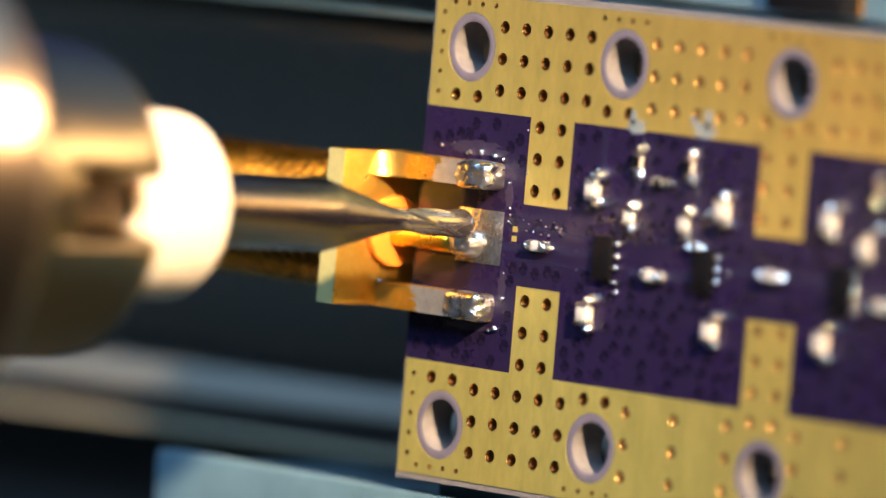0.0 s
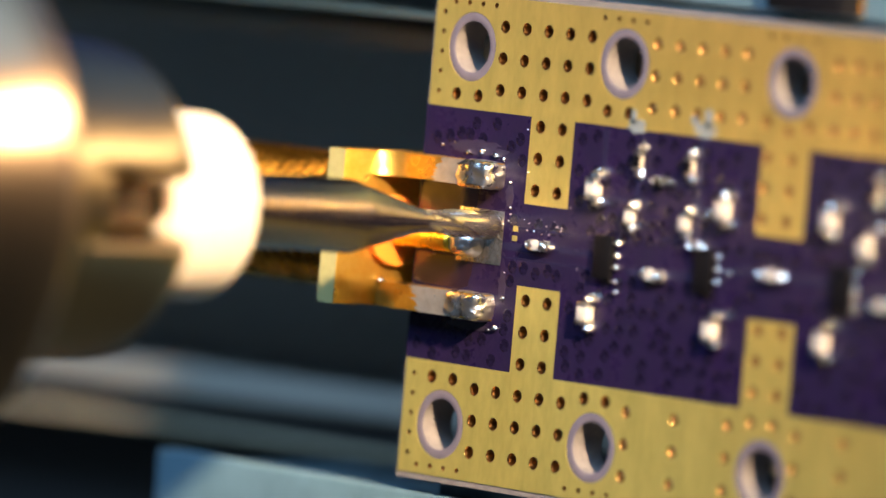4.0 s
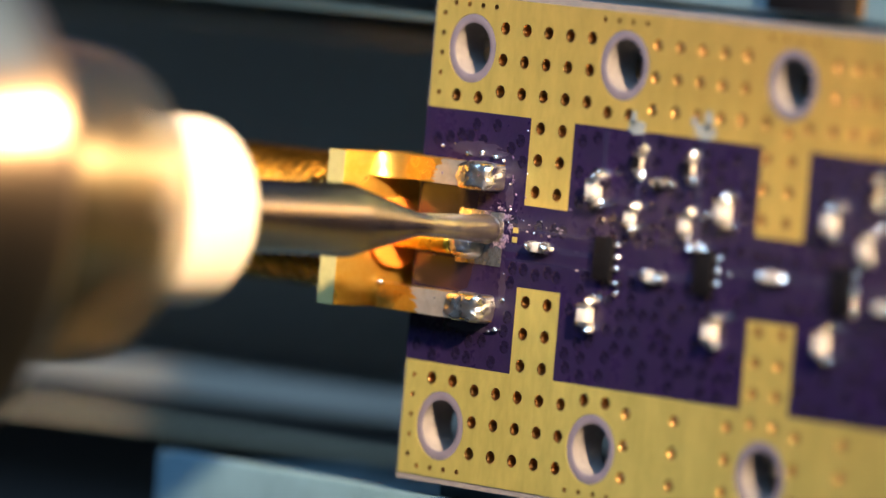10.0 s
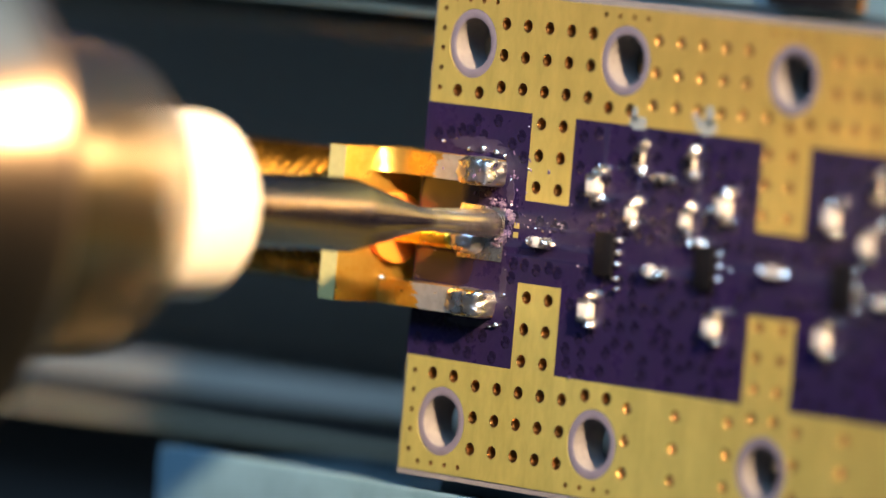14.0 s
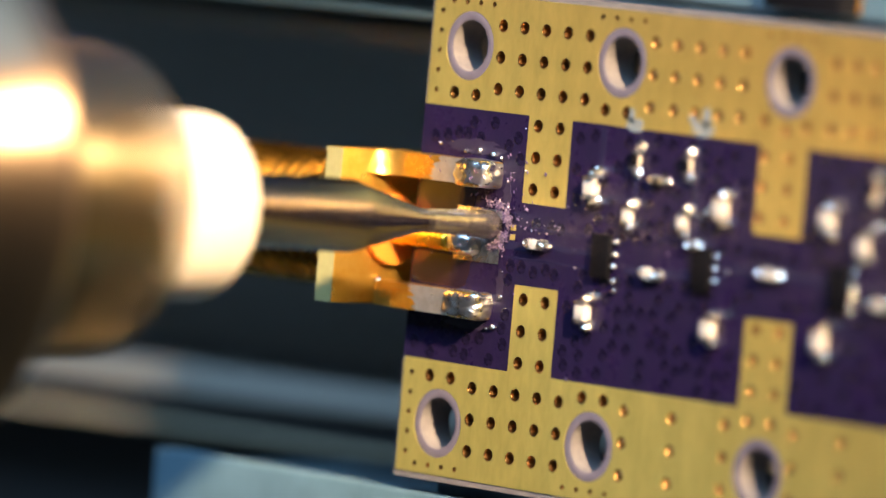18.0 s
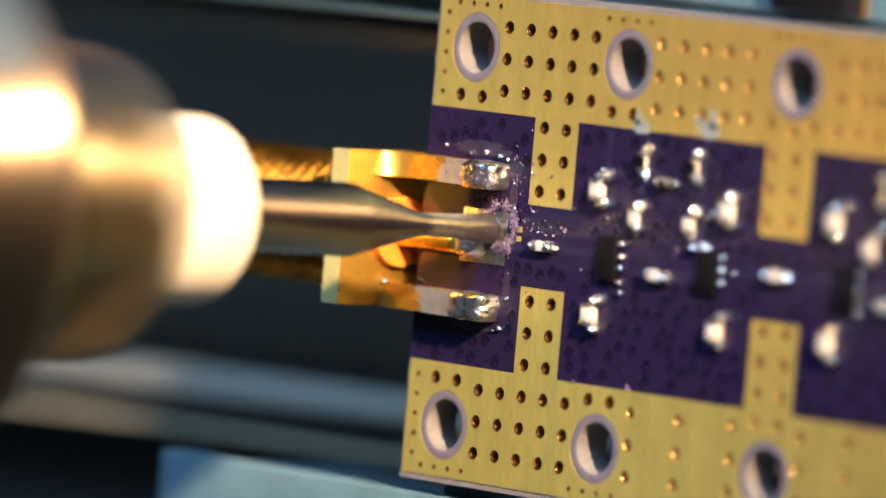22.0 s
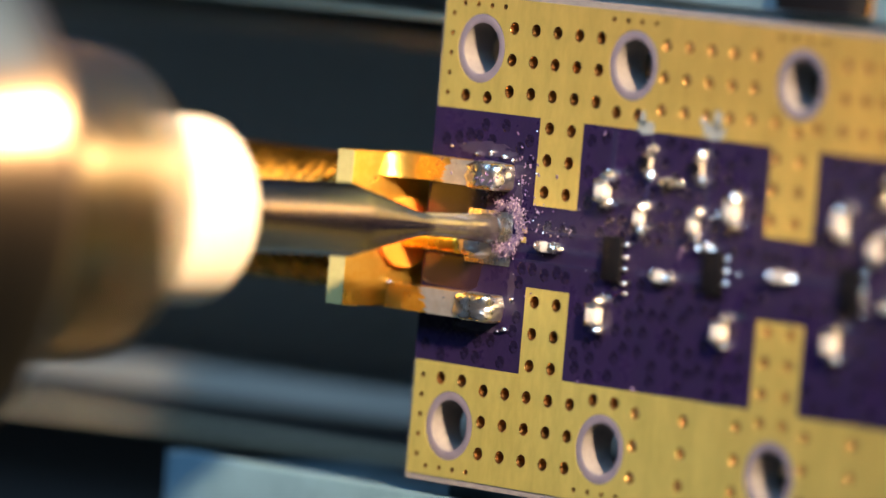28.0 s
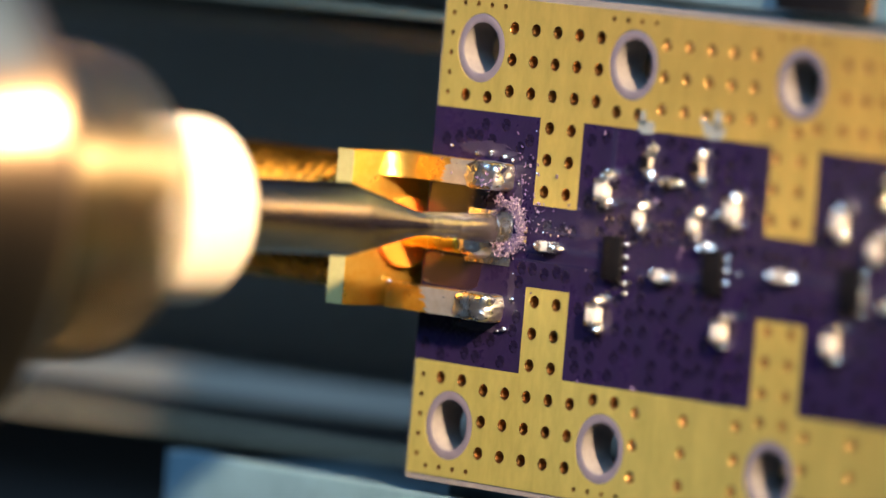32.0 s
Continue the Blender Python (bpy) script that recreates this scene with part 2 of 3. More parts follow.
def empty(name, m, label, category, group="", kind=""):
    ob = new(name)
    ob.empty_display_size = 0.002
    ob.matrix_basis = m
    return tagged(ob, label, category, group, kind)


# ---- the room round the bench ----
def metre_box(name, x0, x1, y0, y1, z0, z1, mat, label, category):
    bm = box(bmesh.new(), x0 / MM, x1 / MM, y0 / MM, y1 / MM, z0 / MM, z1 / MM)
    return tagged(part(name, bm, mat, smooth=0), label, category, kind="structure")


metre_box("floor", -2.2, 2.2, -2.0, 2.0, -0.1, 0.0, FLOOR, "plain grey workshop floor under the bench", "floor")
metre_box("ceiling", -2.2, 2.2, -2.0, 2.0, 2.5, 2.6, CEILING, "plain white painted workshop ceiling", "ceiling")
metre_box("wall_west", -2.3, -2.2, -2.0, 2.0, 0.0, 2.5, PLASTER, "plain dark wood-panelled workshop wall", "wall")
metre_box("wall_east", 2.2, 2.3, -2.0, 2.0, 0.0, 2.5, PLASTER, "plain dark wood-panelled workshop wall", "wall")
metre_box("wall_south", -2.2, 2.2, -2.1, -2.0, 0.0, 2.5, PLASTER, "plain dark wood-panelled workshop wall", "wall")
metre_box("wall_north", -2.2, 2.2, 2.0, 2.1, 0.0, 2.5, PLASTER, "plain dark wood-panelled workshop wall", "wall")

bench = empty("workbench", pose(0, 0, 0), "sturdy workbench with a plain brown wooden top", "workbench")
part("bench_top", box(bmesh.new(), -700, 700, -450, 450, 715, 750, 4), BENCH, bench)
for sx in (-640, 640):
    for sy in (-390, 390):
        part("leg", box(bmesh.new(), sx - 30, sx + 30, sy - 30, sy + 30, 0, 715, 3), RAIL, bench)

# Mat out of view, added so that the tool's metal mirrors blue.
MAT = surface("blue_mat_rubber", (0.035, 0.105, 0.36), (0.028, 0.085, 0.30), 0.55, 0.0, 60, bump=0.2, bump_scale=600)
mat_bm = box(bmesh.new(), -250, 420, 25, 430, TABLE / MM, TABLE / MM + 3, 1.2)
tagged(part("reflection_mat", mat_bm, MAT), "unseen blue rubber mat added on the bench for blue reflections", "mat")

# ---- the vice that holds the board ----
vice = empty("board_vice", pose(0, 0, TOP), "small bench vice with grey steel guide bars and pale jaws", "vice")
BOTTOM = (TABLE - TOP) / MM
part("base_plate", box(bmesh.new(), -85, 60, -45, 22, BOTTOM, BOTTOM + 14, 1.5), BASE, vice, "grey cast base")
for s in (-1, 1):
    # the lower bar lies deeper and slightly askew
    lo, hi, top, foot = (7.3, 8.66, -7.9, -22) if s > 0 else (-10.80, -8.4, -15.4, -28)
    turn = pose(0, 0, 0) if s > 0 else pose(-0.0165, 0, 0) @ pose(0, 0, 0, 0, 0, 1.05) @ pose(0.0165, 0, 0)
    bar = part("guide_bar", extrude_y(bmesh.new(), [(-80, foot), (55, foot), (55, top), (-80, top)], lo, hi), BAR_DARK, vice, "dark slotted guide bar", m=turn)
    lo, hi = (6.93, 7.80) if s > 0 else (-9.40, -8.05)
    part("bar_face", box(bmesh.new(), -80, 55, lo, hi, top - 0.3, top + 0.9, 0.2), RAIL, bar, "grey anodised strip")
    lo, hi, low, high = (8.36, 8.68, -8.2, -3.4) if s > 0 else (-11.0, -10.70, -19.0, -15.0)
    part("bar_lip", box(bmesh.new(), -80, 55, lo, hi, low, high, 0.1), RAIL_LIP, bar, "worn steel edge")
    for px in (-70, 45):
        part("bar_post", box(bmesh.new(), px - 3, px + 3, (7.0 if s > 0 else -10.7), (8.5 if s > 0 else -8.7), BOTTOM + 14, foot, 0.2), BASE, bar)
    # jaw with a ledge on which the board's edge rests
    lo, hi = (10.22, 14.5) if s > 0 else (-14.5, -10.52)
    jaw = part("jaw", box(bmesh.new(), -15.1 if s < 0 else -1.0, 42, lo, hi, -11 if s > 0 else -1.5, -1.3 if s > 0 else -0.25, 0.15, 3), JAW, vice, "pale grey scuffed metal jaw")
    if s < 0:
        part("jaw_block", box(bmesh.new(), -14.6, 42, -14.4, -10.95, -11, -1.5, 0.1), JAW, jaw)
    lo, hi = sorted((s * 9.35, s * (10.3 if s > 0 else 10.98)))
    part("ledge", box(bmesh.new(), 1.0, 36, lo, hi, -6, -1.6, 0.0), JAW, jaw)
    lo, hi = sorted((s * 11.2, s * 14.3))
    part("jaw_carrier", box(bmesh.new(), -12 if s < 0 else -1.0, 42, lo, hi, BOTTOM + 14, -11, 0.3), BASE, vice)

# Out of view; added to keep the lamp off the lower guide bars.
part("lamp_shield", box(bmesh.new(), -80, 14.0, 14.6, 18.0, BOTTOM + 14, 2.4, 0.2), BAR_DARK, vice, "plain dark block beside the jaw")
part("slide_block", box(bmesh.new(), -80, -15.4, -26.0, -11.8, BOTTOM + 14, -20.0, 0.2), BAR_DARK, vice, "plain dark block beside the jaw")

clamp = empty("clamp_finger", pose(0.0206, 0.0125, TOP - 0.0013), "black clamp finger lying on the pale jaw", "clamp")
part("body", extrude_y(bmesh.new(), [(-2.4, 0), (2.3, 0), (1.9, 0.6), (1.6, 0.8), (-1.9, 0.8), (-2.4, 0.6)], -2.1, 9.0), EPOXY, clamp)
part("edge_strip", extrude_y(bmesh.new(), [(2.305, 0.0), (2.345, 0.0), (2.265, 0.12), (2.225, 0.12)], -2.1, 9.0), GOLD_THREAD, clamp, "brassy worn edge")

# ---- the circuit board ----
board = empty("circuit_board", at(0, 0, 0), "purple radio-frequency circuit board with gold-plated ground borders", "circuit board")
LENGTH, HALF = 36.0, 9.95
HOLES = [(2.38, 7.62), (11.28, 7.62), (20.72, 7.60), (2.38, -7.62), (11.24, -7.58), (20.78, -7.60)]
PITCH = 1.27
VIAS = [(4.25 + PITCH * k, 8.55 - PITCH * j) for k in range(5) for j in range(3)]
VIAS += [(4.25 + PITCH * k, 4.74 - PITCH * j) for k in (2, 3) for j in range(3)]
VIAS += [(13.11 + PITCH * k, 8.55 - PITCH * j) for k in range(5) for j in range(2)]
VIAS += [(1.70, 5.68), (2.98, 5.68), (10.55, 5.70), (11.80, 5.70), (13.1, 6.0), (14.42, 6.0), (15.66, 6.0), (16.96, 6.0), (18.15, 6.05),
         (19.53, 6.05), (20.76, 5.74), (21.81, 5.98)]
VIAS += [(23.18 + 1.09 * k, 8.52 - PITCH * j) for k in range(4) for j in range(3)]
VIAS += [(19.71 + 1.33 * k, 4.66 - 1.2 * j) for k in range(2) for j in range(3)]
VIAS += [(4.25 + PITCH * k, -2.2 - PITCH * j) for k in (2, 3) for j in range(3)]
VIAS += [(4.25 + PITCH * k, -6.01 - PITCH * j) for k in range(5) for j in range(3)]
VIAS += [(1.68, -5.75), (2.93, -5.75), (10.64, -5.69), (11.88, -5.69), (20.06, -5.58), (21.32, -5.58)]
VIAS += [(x, -5.96 - PITCH * j) for x in (13.11, 15.85) for j in range(3)]
VIAS += [(x, -5.86 - PITCH * j) for x in (18.83, 22.58, 25.2) for j in range(3)]
VIAS += [(20.05 + 1.31 * k, -2.03 - 1.2 * j) for k in range(2) for j in range(3)]
TINY = [(0.62, s * (5.72 + 0.8 * j)) for s in (1, -1) for j in range(5)]
TINY += [(1.22 + 0.8 * k, s * 9.36) for s in (1, -1) for k in range(4)]
TINY += [(9.97 + 0.81 * k, s * 9.34) for s in (1, -1) for k in range(4)]
TINY += [(19.4 + 0.81 * k, s * 9.34) for s in (1, -1) for k in range(4)]
VIA_R, TINY_R, HOLE_R, RING_R = 0.255, 0.10, 1.03, 1.40
ALL = [(x, y, VIA_R, 12) for x, y in VIAS] + [(x, y, TINY_R, 8) for x, y in TINY]
RECT = [(0, -HALF), (LENGTH, -HALF), (LENGTH, HALF), (0, HALF)]
part("substrate", plate(RECT, [(x, y, HOLE_R, 40) for x, y in HOLES] + ALL, -1.6, -0.035), CORE, board, "pale laminate edge and hole walls", smooth=40)
BARS = [(6.22, 8.74, 1.64), (19.4, 22.03, 1.62)]
for s in (1, -1):
    line = [(0.10, s * 5.12)]
    for x0, x1, y in BARS:
        line += [(x0, s * 5.12), (x0, s * y), (x1, s * y), (x1, s * 5.12)]
    line += [(LENGTH - 0.2, s * 5.12), (LENGTH - 0.2, s * (HALF - 0.24)), (0.10, s * (HALF - 0.24))]
    if s < 0:
        line.reverse()
    near = [h for h in ALL if h[1] * s > 0]
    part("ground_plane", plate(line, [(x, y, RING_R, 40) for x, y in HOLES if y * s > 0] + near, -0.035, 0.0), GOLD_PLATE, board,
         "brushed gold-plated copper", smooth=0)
line = [(0.02, 5.115), (0.02, -5.115)]
for s in (-1, 1):
    bars = BARS if s < 0 else BARS[::-1]
    ends = [(LENGTH, -5.115)] if s < 0 else []
    for x0, x1, y in bars:
        a, b = (x0, x1) if s < 0 else (x1, x0)
        g = -0.004 if s < 0 else 0.004
        line += [(a + g, s * 5.115), (a + g, s * (y - 0.004)), (b - g, s * (y - 0.004)), (b - g, s * 5.115)]
    line += ends if s > 0 else ends + [(LENGTH, 5.115)]
part("solder_mask", plate(line, [], -0.035, -0.006), MASK, board, "glossy dark purple solder mask", smooth=0)
for x, y in HOLES:
    bm = lathe(bmesh.new(), [(HOLE_R, -0.03), (HOLE_R + 0.04, -0.012), (RING_R - 0.06, -0.012), (RING_R - 0.01, -0.03)], 40)
    part("hole_ring", bm, BARE, board, "lilac-grey bare ring", m=Matrix.Translation((x * MM, y * MM, 0)))
PLUG = surface("copper_plug", (0.30, 0.165, 0.05), (0.22, 0.115, 0.032), 0.4, 0.8, 2500)
plug = None
for x, y in [v for v in VIAS if v[0] > 12.9]:
    if plug is None:
        bm = lathe(bmesh.new(), [(0.0, -0.03), (0.09, -0.045), (VIA_R - 0.05, -0.14), (VIA_R - 0.02, -0.03), (VIA_R + 0.012, 0.003)], 14)
        plug = part("filled_via", bm, PLUG, board, "copper-filled via", m=Matrix.Translation((x * MM, y * MM, 0)))
    else:
        repeat(plug, x, y)
for radius, spots in ((VIA_R, [v for v in VIAS if v[0] <= 12.9]), (TINY_R, TINY)):
    first = None
    for x, y in spots:
        if first is None:
            bm = lathe(bmesh.new(), [(radius - 0.03, -1.58), (radius - 0.03, -0.02), (radius - 0.02, 0.0), (radius + 0.012, 0.003)], 14)
            first = part("via", bm, VIA_GOLD, board, m=Matrix.Translation((x * MM, y * MM, 0)))
        else:
            repeat(first, x, y)

# traces and covered vias under the solder mask
MASK_PIT = surface("mask_over_hole", (0.0050, 0.0032, 0.0135), (0.0070, 0.0044, 0.019), 0.25, 0.0, 3000, bump=0.4)
MASK_PIT.node_tree.nodes["Principled BSDF"].inputs["Specular IOR Level"].default_value = 0.30
TRACE = surface("masked_trace", (0.018, 0.016, 0.046), (0.013, 0.011, 0.034), 0.22, 0.0, 900, bump=0.3)
for x0, x1, y0, y1 in [(5.16, 7.1, -0.28, 0.02), (8.5, 10.4, -0.12, 0.12), (12.4, 13.4, -0.6, -0.3), (14.9, 16.3, -0.55, -0.2), (18.2, 20.1, 0.0, 0.3), (21.6, 23.8, 0.0, 0.3),
                       (25.7, 35.0, -0.1, 0.25), (5.2, 10.3, 0.62, 0.7), (5.2, 10.3, -0.62, -0.55), (12.55, 12.8, 1.0, 5.0), (15.95, 16.2, 1.2, 5.0), (10.5, 10.75, 3.4, 5.0),
                       (11.0, 12.6, 2.2, 2.4), (13.0, 16.0, 3.1, 3.22), (14.0, 17.4, 0.9, 1.05)]:
    part("trace", box(bmesh.new(), x0, x1, y0, y1, -0.02, 0.006), TRACE, board, "copper trace under the mask", smooth=0)
rng = random.Random(5)
covered = []
for x, y in [(0.7 + 0.72 * i, s * (0.9 + 0.62 * j)) for i in range(46) for j in range(7) for s in (1, -1)]:
    x, y = x + rng.uniform(-0.2, 0.2), y + rng.uniform(-0.18, 0.18)
    in_bar = any(a - 0.3 < x < b + 0.3 for a, b, _ in BARS) and abs(y) > 1.3
    if in_bar or abs(y) > 4.8 or (x < 5.6 and abs(y) < 3.5) or rng.random() < 0.25 or any((x - u) ** 2 + (y - v) ** 2 < 0.27 for u, v in covered):
        continue
    covered.append((x, y))
first = None
for x, y in covered[:290]:
    if first is None:
        bm = lathe(bmesh.new(), [(0.0, -0.004), (0.10, -0.003), (0.16, 0.003), (0.20, 0.006), (0.24, 0.004), (0.28, -0.008)], 12)
        first = part("covered_via", bm, MASK_PIT, board, m=Matrix.Translation((x * MM, y * MM, 0)))
    else:
        repeat(first, x, y)
for x, y in ((5.86, 0.60), (5.84, 0.22)):
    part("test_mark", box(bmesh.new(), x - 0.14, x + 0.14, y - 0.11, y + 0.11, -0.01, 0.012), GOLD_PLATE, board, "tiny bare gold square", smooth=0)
FLUX = surface("brown_flux", (0.020, 0.009, 0.011), (0.012, 0.006, 0.014), 0.12, 0.0, 900, bump=0.25, bump_scale=1200, coat=0.5)
for x, y, a, b in ((1.75, 1.3, 1.8, 0.8), (1.75, -1.45, 1.8, 0.66)):
    k = 22
    line = [(max(0.05, x + a * math.copysign(abs(math.cos(2 * math.pi * i / k)) ** 0.5, math.cos(2 * math.pi * i / k)) * (1 + 0.25 * noise.noise(Vector((x, i * 0.7, 1))))), y + b * math.copysign(abs(math.sin(2 * math.pi * i / k)) ** 0.5, math.sin(2 * math.pi * i / k)) * (1 + 0.12 * noise.noise(Vector((i * 0.7, y, 5))))) for i in range(k)]
    part("flux_film", plate(line, [], -0.008, 0.004), FLUX, board, "glossy brown flux residue", smooth=0)
HAZE = surface("dried_flux", (0.024, 0.020, 0.042), (0.013, 0.008, 0.033), 0.42, 0.0, 1800, rough_var=0.12, bump=0.5, bump_scale=2500)
for x, y, a, b in ((3.3, 3.62, 1.5, 0.34), (5.35, 1.9, 0.22, 0.5), (3.7, -3.5, 1.2, 0.2), (5.35, -1.7, 0.2, 0.6)):
    k = 26
    line = [(x + a * math.cos(2 * math.pi * i / k) * (1 + 0.6 * noise.noise(Vector((x, i * 0.9, 2)))), y + b * math.sin(2 * math.pi * i / k) * (1 + 0.6 * noise.noise(Vector((i * 0.9, y, 7))))) for i in range(k)]
    part("flux_haze", plate(line, [], -0.008, 0.007), HAZE, board, "dull dried flux round the joint", smooth=0)
RESIDUE = surface("flux_residue", (0.15, 0.19, 0.23), (0.22, 0.22, 0.17), 0.4, 0.0, 2500)
for x, y, a, b in ((12.3, 5.25, 0.5, 0.26), (12.1, 5.6, 0.16, 0.3), (16.15, 5.4, 0.6, 0.3), (16.3, 5.85, 0.2, 0.4), (15.5, 5.75, 0.2, 0.16)):
    k = 18
    line = [(x + a * math.copysign(abs(math.cos(2 * math.pi * i / k)) ** 0.5, math.cos(2 * math.pi * i / k)) * (1 + 0.5 * noise.noise(Vector((x, i * 0.8, 0)))), y + b * math.sin(2 * math.pi * i / k) * (1 + 0.5 * noise.noise(Vector((i * 0.8, y, 3))))) for i in range(k)]
    part("residue_spot", plate(line, [], 0.001, 0.006), RESIDUE, board, "pale blue-grey flux residue", smooth=0)

# ---- the edge connector ----
conn = empty("edge_connector", at(0, 0, 0), "gold-plated threaded coaxial edge connector soldered to the board", "connector")
part("flange", box(bmesh.new(), -1.97, -0.98, -3.16, 3.10, -3.1, 3.28, 0.05), GOLD, conn, "polished gold square flange")
part("flange_rim", box(bmesh.new(), -1.96, -1.0, -3.15, 3.09, 3.281, 3.296, 0.0), FLANGE_TOP, conn, "matt pale gold milled edge", smooth=0)
bm = bmesh.new()
turns, steps, pitch = 15, 48, 0.7056
grid = []
for i in range(turns * steps + 1):
    # one helical groove with a flat crest
    a, z = 2 * math.pi * i / steps, -10.6 + pitch * i / steps
    grid.append([bm.verts.new((r * math.cos(a), r * math.sin(a), z + dz * pitch)) for r, dz in ((2.26, 0.02), (2.74, 0.36), (2.76, 0.42), (2.76, 0.56), (2.74, 0.62), (2.26, 0.96))])
for p, q in zip(grid, grid[1:]):
    for j in range(5):
        bm.faces.new((p[j], q[j], q[j + 1], p[j + 1]))
lathe(bm, [(0, -10.6), (2.25, -10.6), (2.28, -10.5), (2.28, 0.0), (0, 0.0)], 48)
part("threaded_barrel", bm, GOLD_THREAD, conn, "dull gold threaded barrel", smooth=20, m=pose(-0.00195, 0, 0.0001, 0, 90, 0))
LEG = [(-1.0, 0.0), (-1.0, 2.1), (-0.86, 1.55), (-0.6, 1.2), (-0.25, 1.0), (0.2, 0.92), (4.6, 0.90), (4.85, 0.7), (4.9, 0.0)]
LOW_LEG = [(-1.0, 0.0), (-1.0, 0.99), (-0.94, 0.95), (-0.6, 0.935), (0.2, 0.92), (4.6, 0.90), (4.85, 0.7), (4.9, 0.0)]
for y0, y1 in ((2.14, 3.12), (-3.17, -2.16)):
    bm = extrude_y(bmesh.new(), LEG if y0 > 0 else LOW_LEG, y0, y1)
    for v in bm.verts:
        if 0.95 < v.co.z < 2.0:
            v.co.x -= (0.30 if y0 > 0 else 0.10) * (v.co.y - (y0 + y1) / 2)
    bmesh.ops.bevel(bm, geom=[e for e in bm.edges if e.calc_face_angle(0) > 1.2], offset=0.05, segments=2, affect="EDGES", profile=0.5)
    part("leg", bm, GOLD, conn, "polished gold ground leg")
    part("lower_leg", box(bmesh.new(), -1.0, 4.8, y0, y1, -2.6, -1.62, 0.05), GOLD, conn)
# Bead added to give the lower leg's inner corner its highlight.
part("highlight_bead", blob(bmesh.new(), -0.82, -2.12, 1.0, 0.17, 0.13, 0.14, 4, 0.2, 3), BRIGHT, conn, "bright bead standing in for the corner's highlight")
bm = lathe(bmesh.new(), [(0, 0), (1.36, 0), (1.42, 0.06), (1.42, 0.5), (0, 0.5)][::-1], 40)
part("insulator", bm, PTFE, conn, "amber translucent round insulator", m=pose(-0.0011, -0.00010, 0.00045, 0, 90, 0))
bm = lathe(bmesh.new(), [(0, -0.2), (0.42, -0.2), (0.42, 3.2), (0.34, 3.3), (0, 3.3)], 24)
part("centre_pin", bm, PIN_GOLD, conn, "bright gold centre pin", m=pose(-0.0006, -0.00024, 0.00045, 0, 90, 0))

pad = tagged(part("signal_pad", box(bmesh.new(), 2.5, 5.15, -0.95, 1.22, -0.005, 0.03, 0.015), TIN, board, "scraped tinned pad"))
for i, (x, y, a, b, c, sq) in enumerate([(3.97, 2.60, 1.0, 0.56, 1.01, 7.0), (3.97, -2.68, 1.02, 0.57, 1.01, 7.0), (3.2, -0.22, 0.85, 0.55, 0.80, 2.6)]):
    bm = blob(bmesh.new(), 0, 0, 0.0, a, b, c, i + 1, 0.085, 4, sq)
    tagged(part("solder_joint", bm, SOLDER, None, "", 60, at(x, y, 0)), "shiny lumpy solder joint over a connector leg", "solder joint", "connector solder joints")
for y0, y1, x0 in ((2.13, 3.13, 1.65), (-3.18, -2.15, 0.95)):
    # film of solder that crept along the leg, with an uneven front
    n = 18
    front = [x0 + 0.5 * noise.noise(Vector((y0, i * 0.6, 0))) + 0.25 * noise.noise(Vector((i * 1.7, y0, 0))) + 0.5 * (i if y0 > 0 else n - i) / n for i in range(n + 1)]
    line = [(front[i], y0 + (y1 - y0) * i / n) for i in range(n + 1)] + [(3.6, y1), (3.6, y0)]
    part("tin_film", plate(line[::-1], [], 0.88, 0.925), FILM, conn, "tinned end of the leg", smooth=0)

STAIN = surface("amber_stain", (0.84, 0.44, 0.06), (0.62, 0.27, 0.02), 0.30, 0.85, 1800, rough_var=0.12, bump=0.6, bump_scale=3500)
for x, y, a, b in ((0.95, 2.62, 0.75, 0.44), (0.55, -2.76, 0.85, 0.36)):
    k = 40
    line = []
    for i in range(k):
        u = 2 * math.pi * i / k
        w = 1 + 0.35 * noise.noise(Vector((math.cos(u) * 1.5 + x, math.sin(u) * 1.5, y))) + 0.22 * noise.noise(Vector((math.cos(u) * 5, math.sin(u) * 5, x)))
        line.append((x + a * w * math.cos(u), y + max(-b, min(b, 1.25 * b * w * math.sin(u)))))
    part("flux_stain", plate(line, [], 0.88, 0.924), STAIN, conn, "amber flux stain on the gold leg", smooth=0)

# small splashes of solder round the joints
rng = random.Random(3)
first = None
for x, y, r in ((2.75, 3.42, 0.10), (3.6, 3.5, 0.13), (4.45, 3.42, 0.16), (4.9, 3.3, 0.10), (5.35, 2.4, 0.07), (5.5, -2.2, 0.08), (5.2, -3.45, 0.12), (4.8, -3.55, 0.08),
                (6.3, 2.9, 0.05), (5.5, 1.4, 0.06), (5.45, -1.2, 0.05), (1.2, 3.6, 0.07), (1.9, 3.75, 0.05), (11.95, -1.35, 0.12), (16.82, 2.21, 0.11), (26.3, 2.5, 0.16), (16.46, 0.95, 0.16), (18.25, 0.02, 0.07), (16.50, 2.06, 0.10), (13.45, 3.16, 0.10), (14.6, 3.22, 0.12), (10.9, 1.5, 0.06)):
    bm = blob(bmesh.new(), 0, 0, r * 0.5, r * rng.uniform(0.8, 1.5), r * rng.uniform(0.7, 1.2), r, x, 0.35, 2)
    tagged(part("solder_splash", bm, BRIGHT, None, "", 60, at(x, y, -0.005)), "tiny bright splash of solder on the board", "solder", "solder splashes")

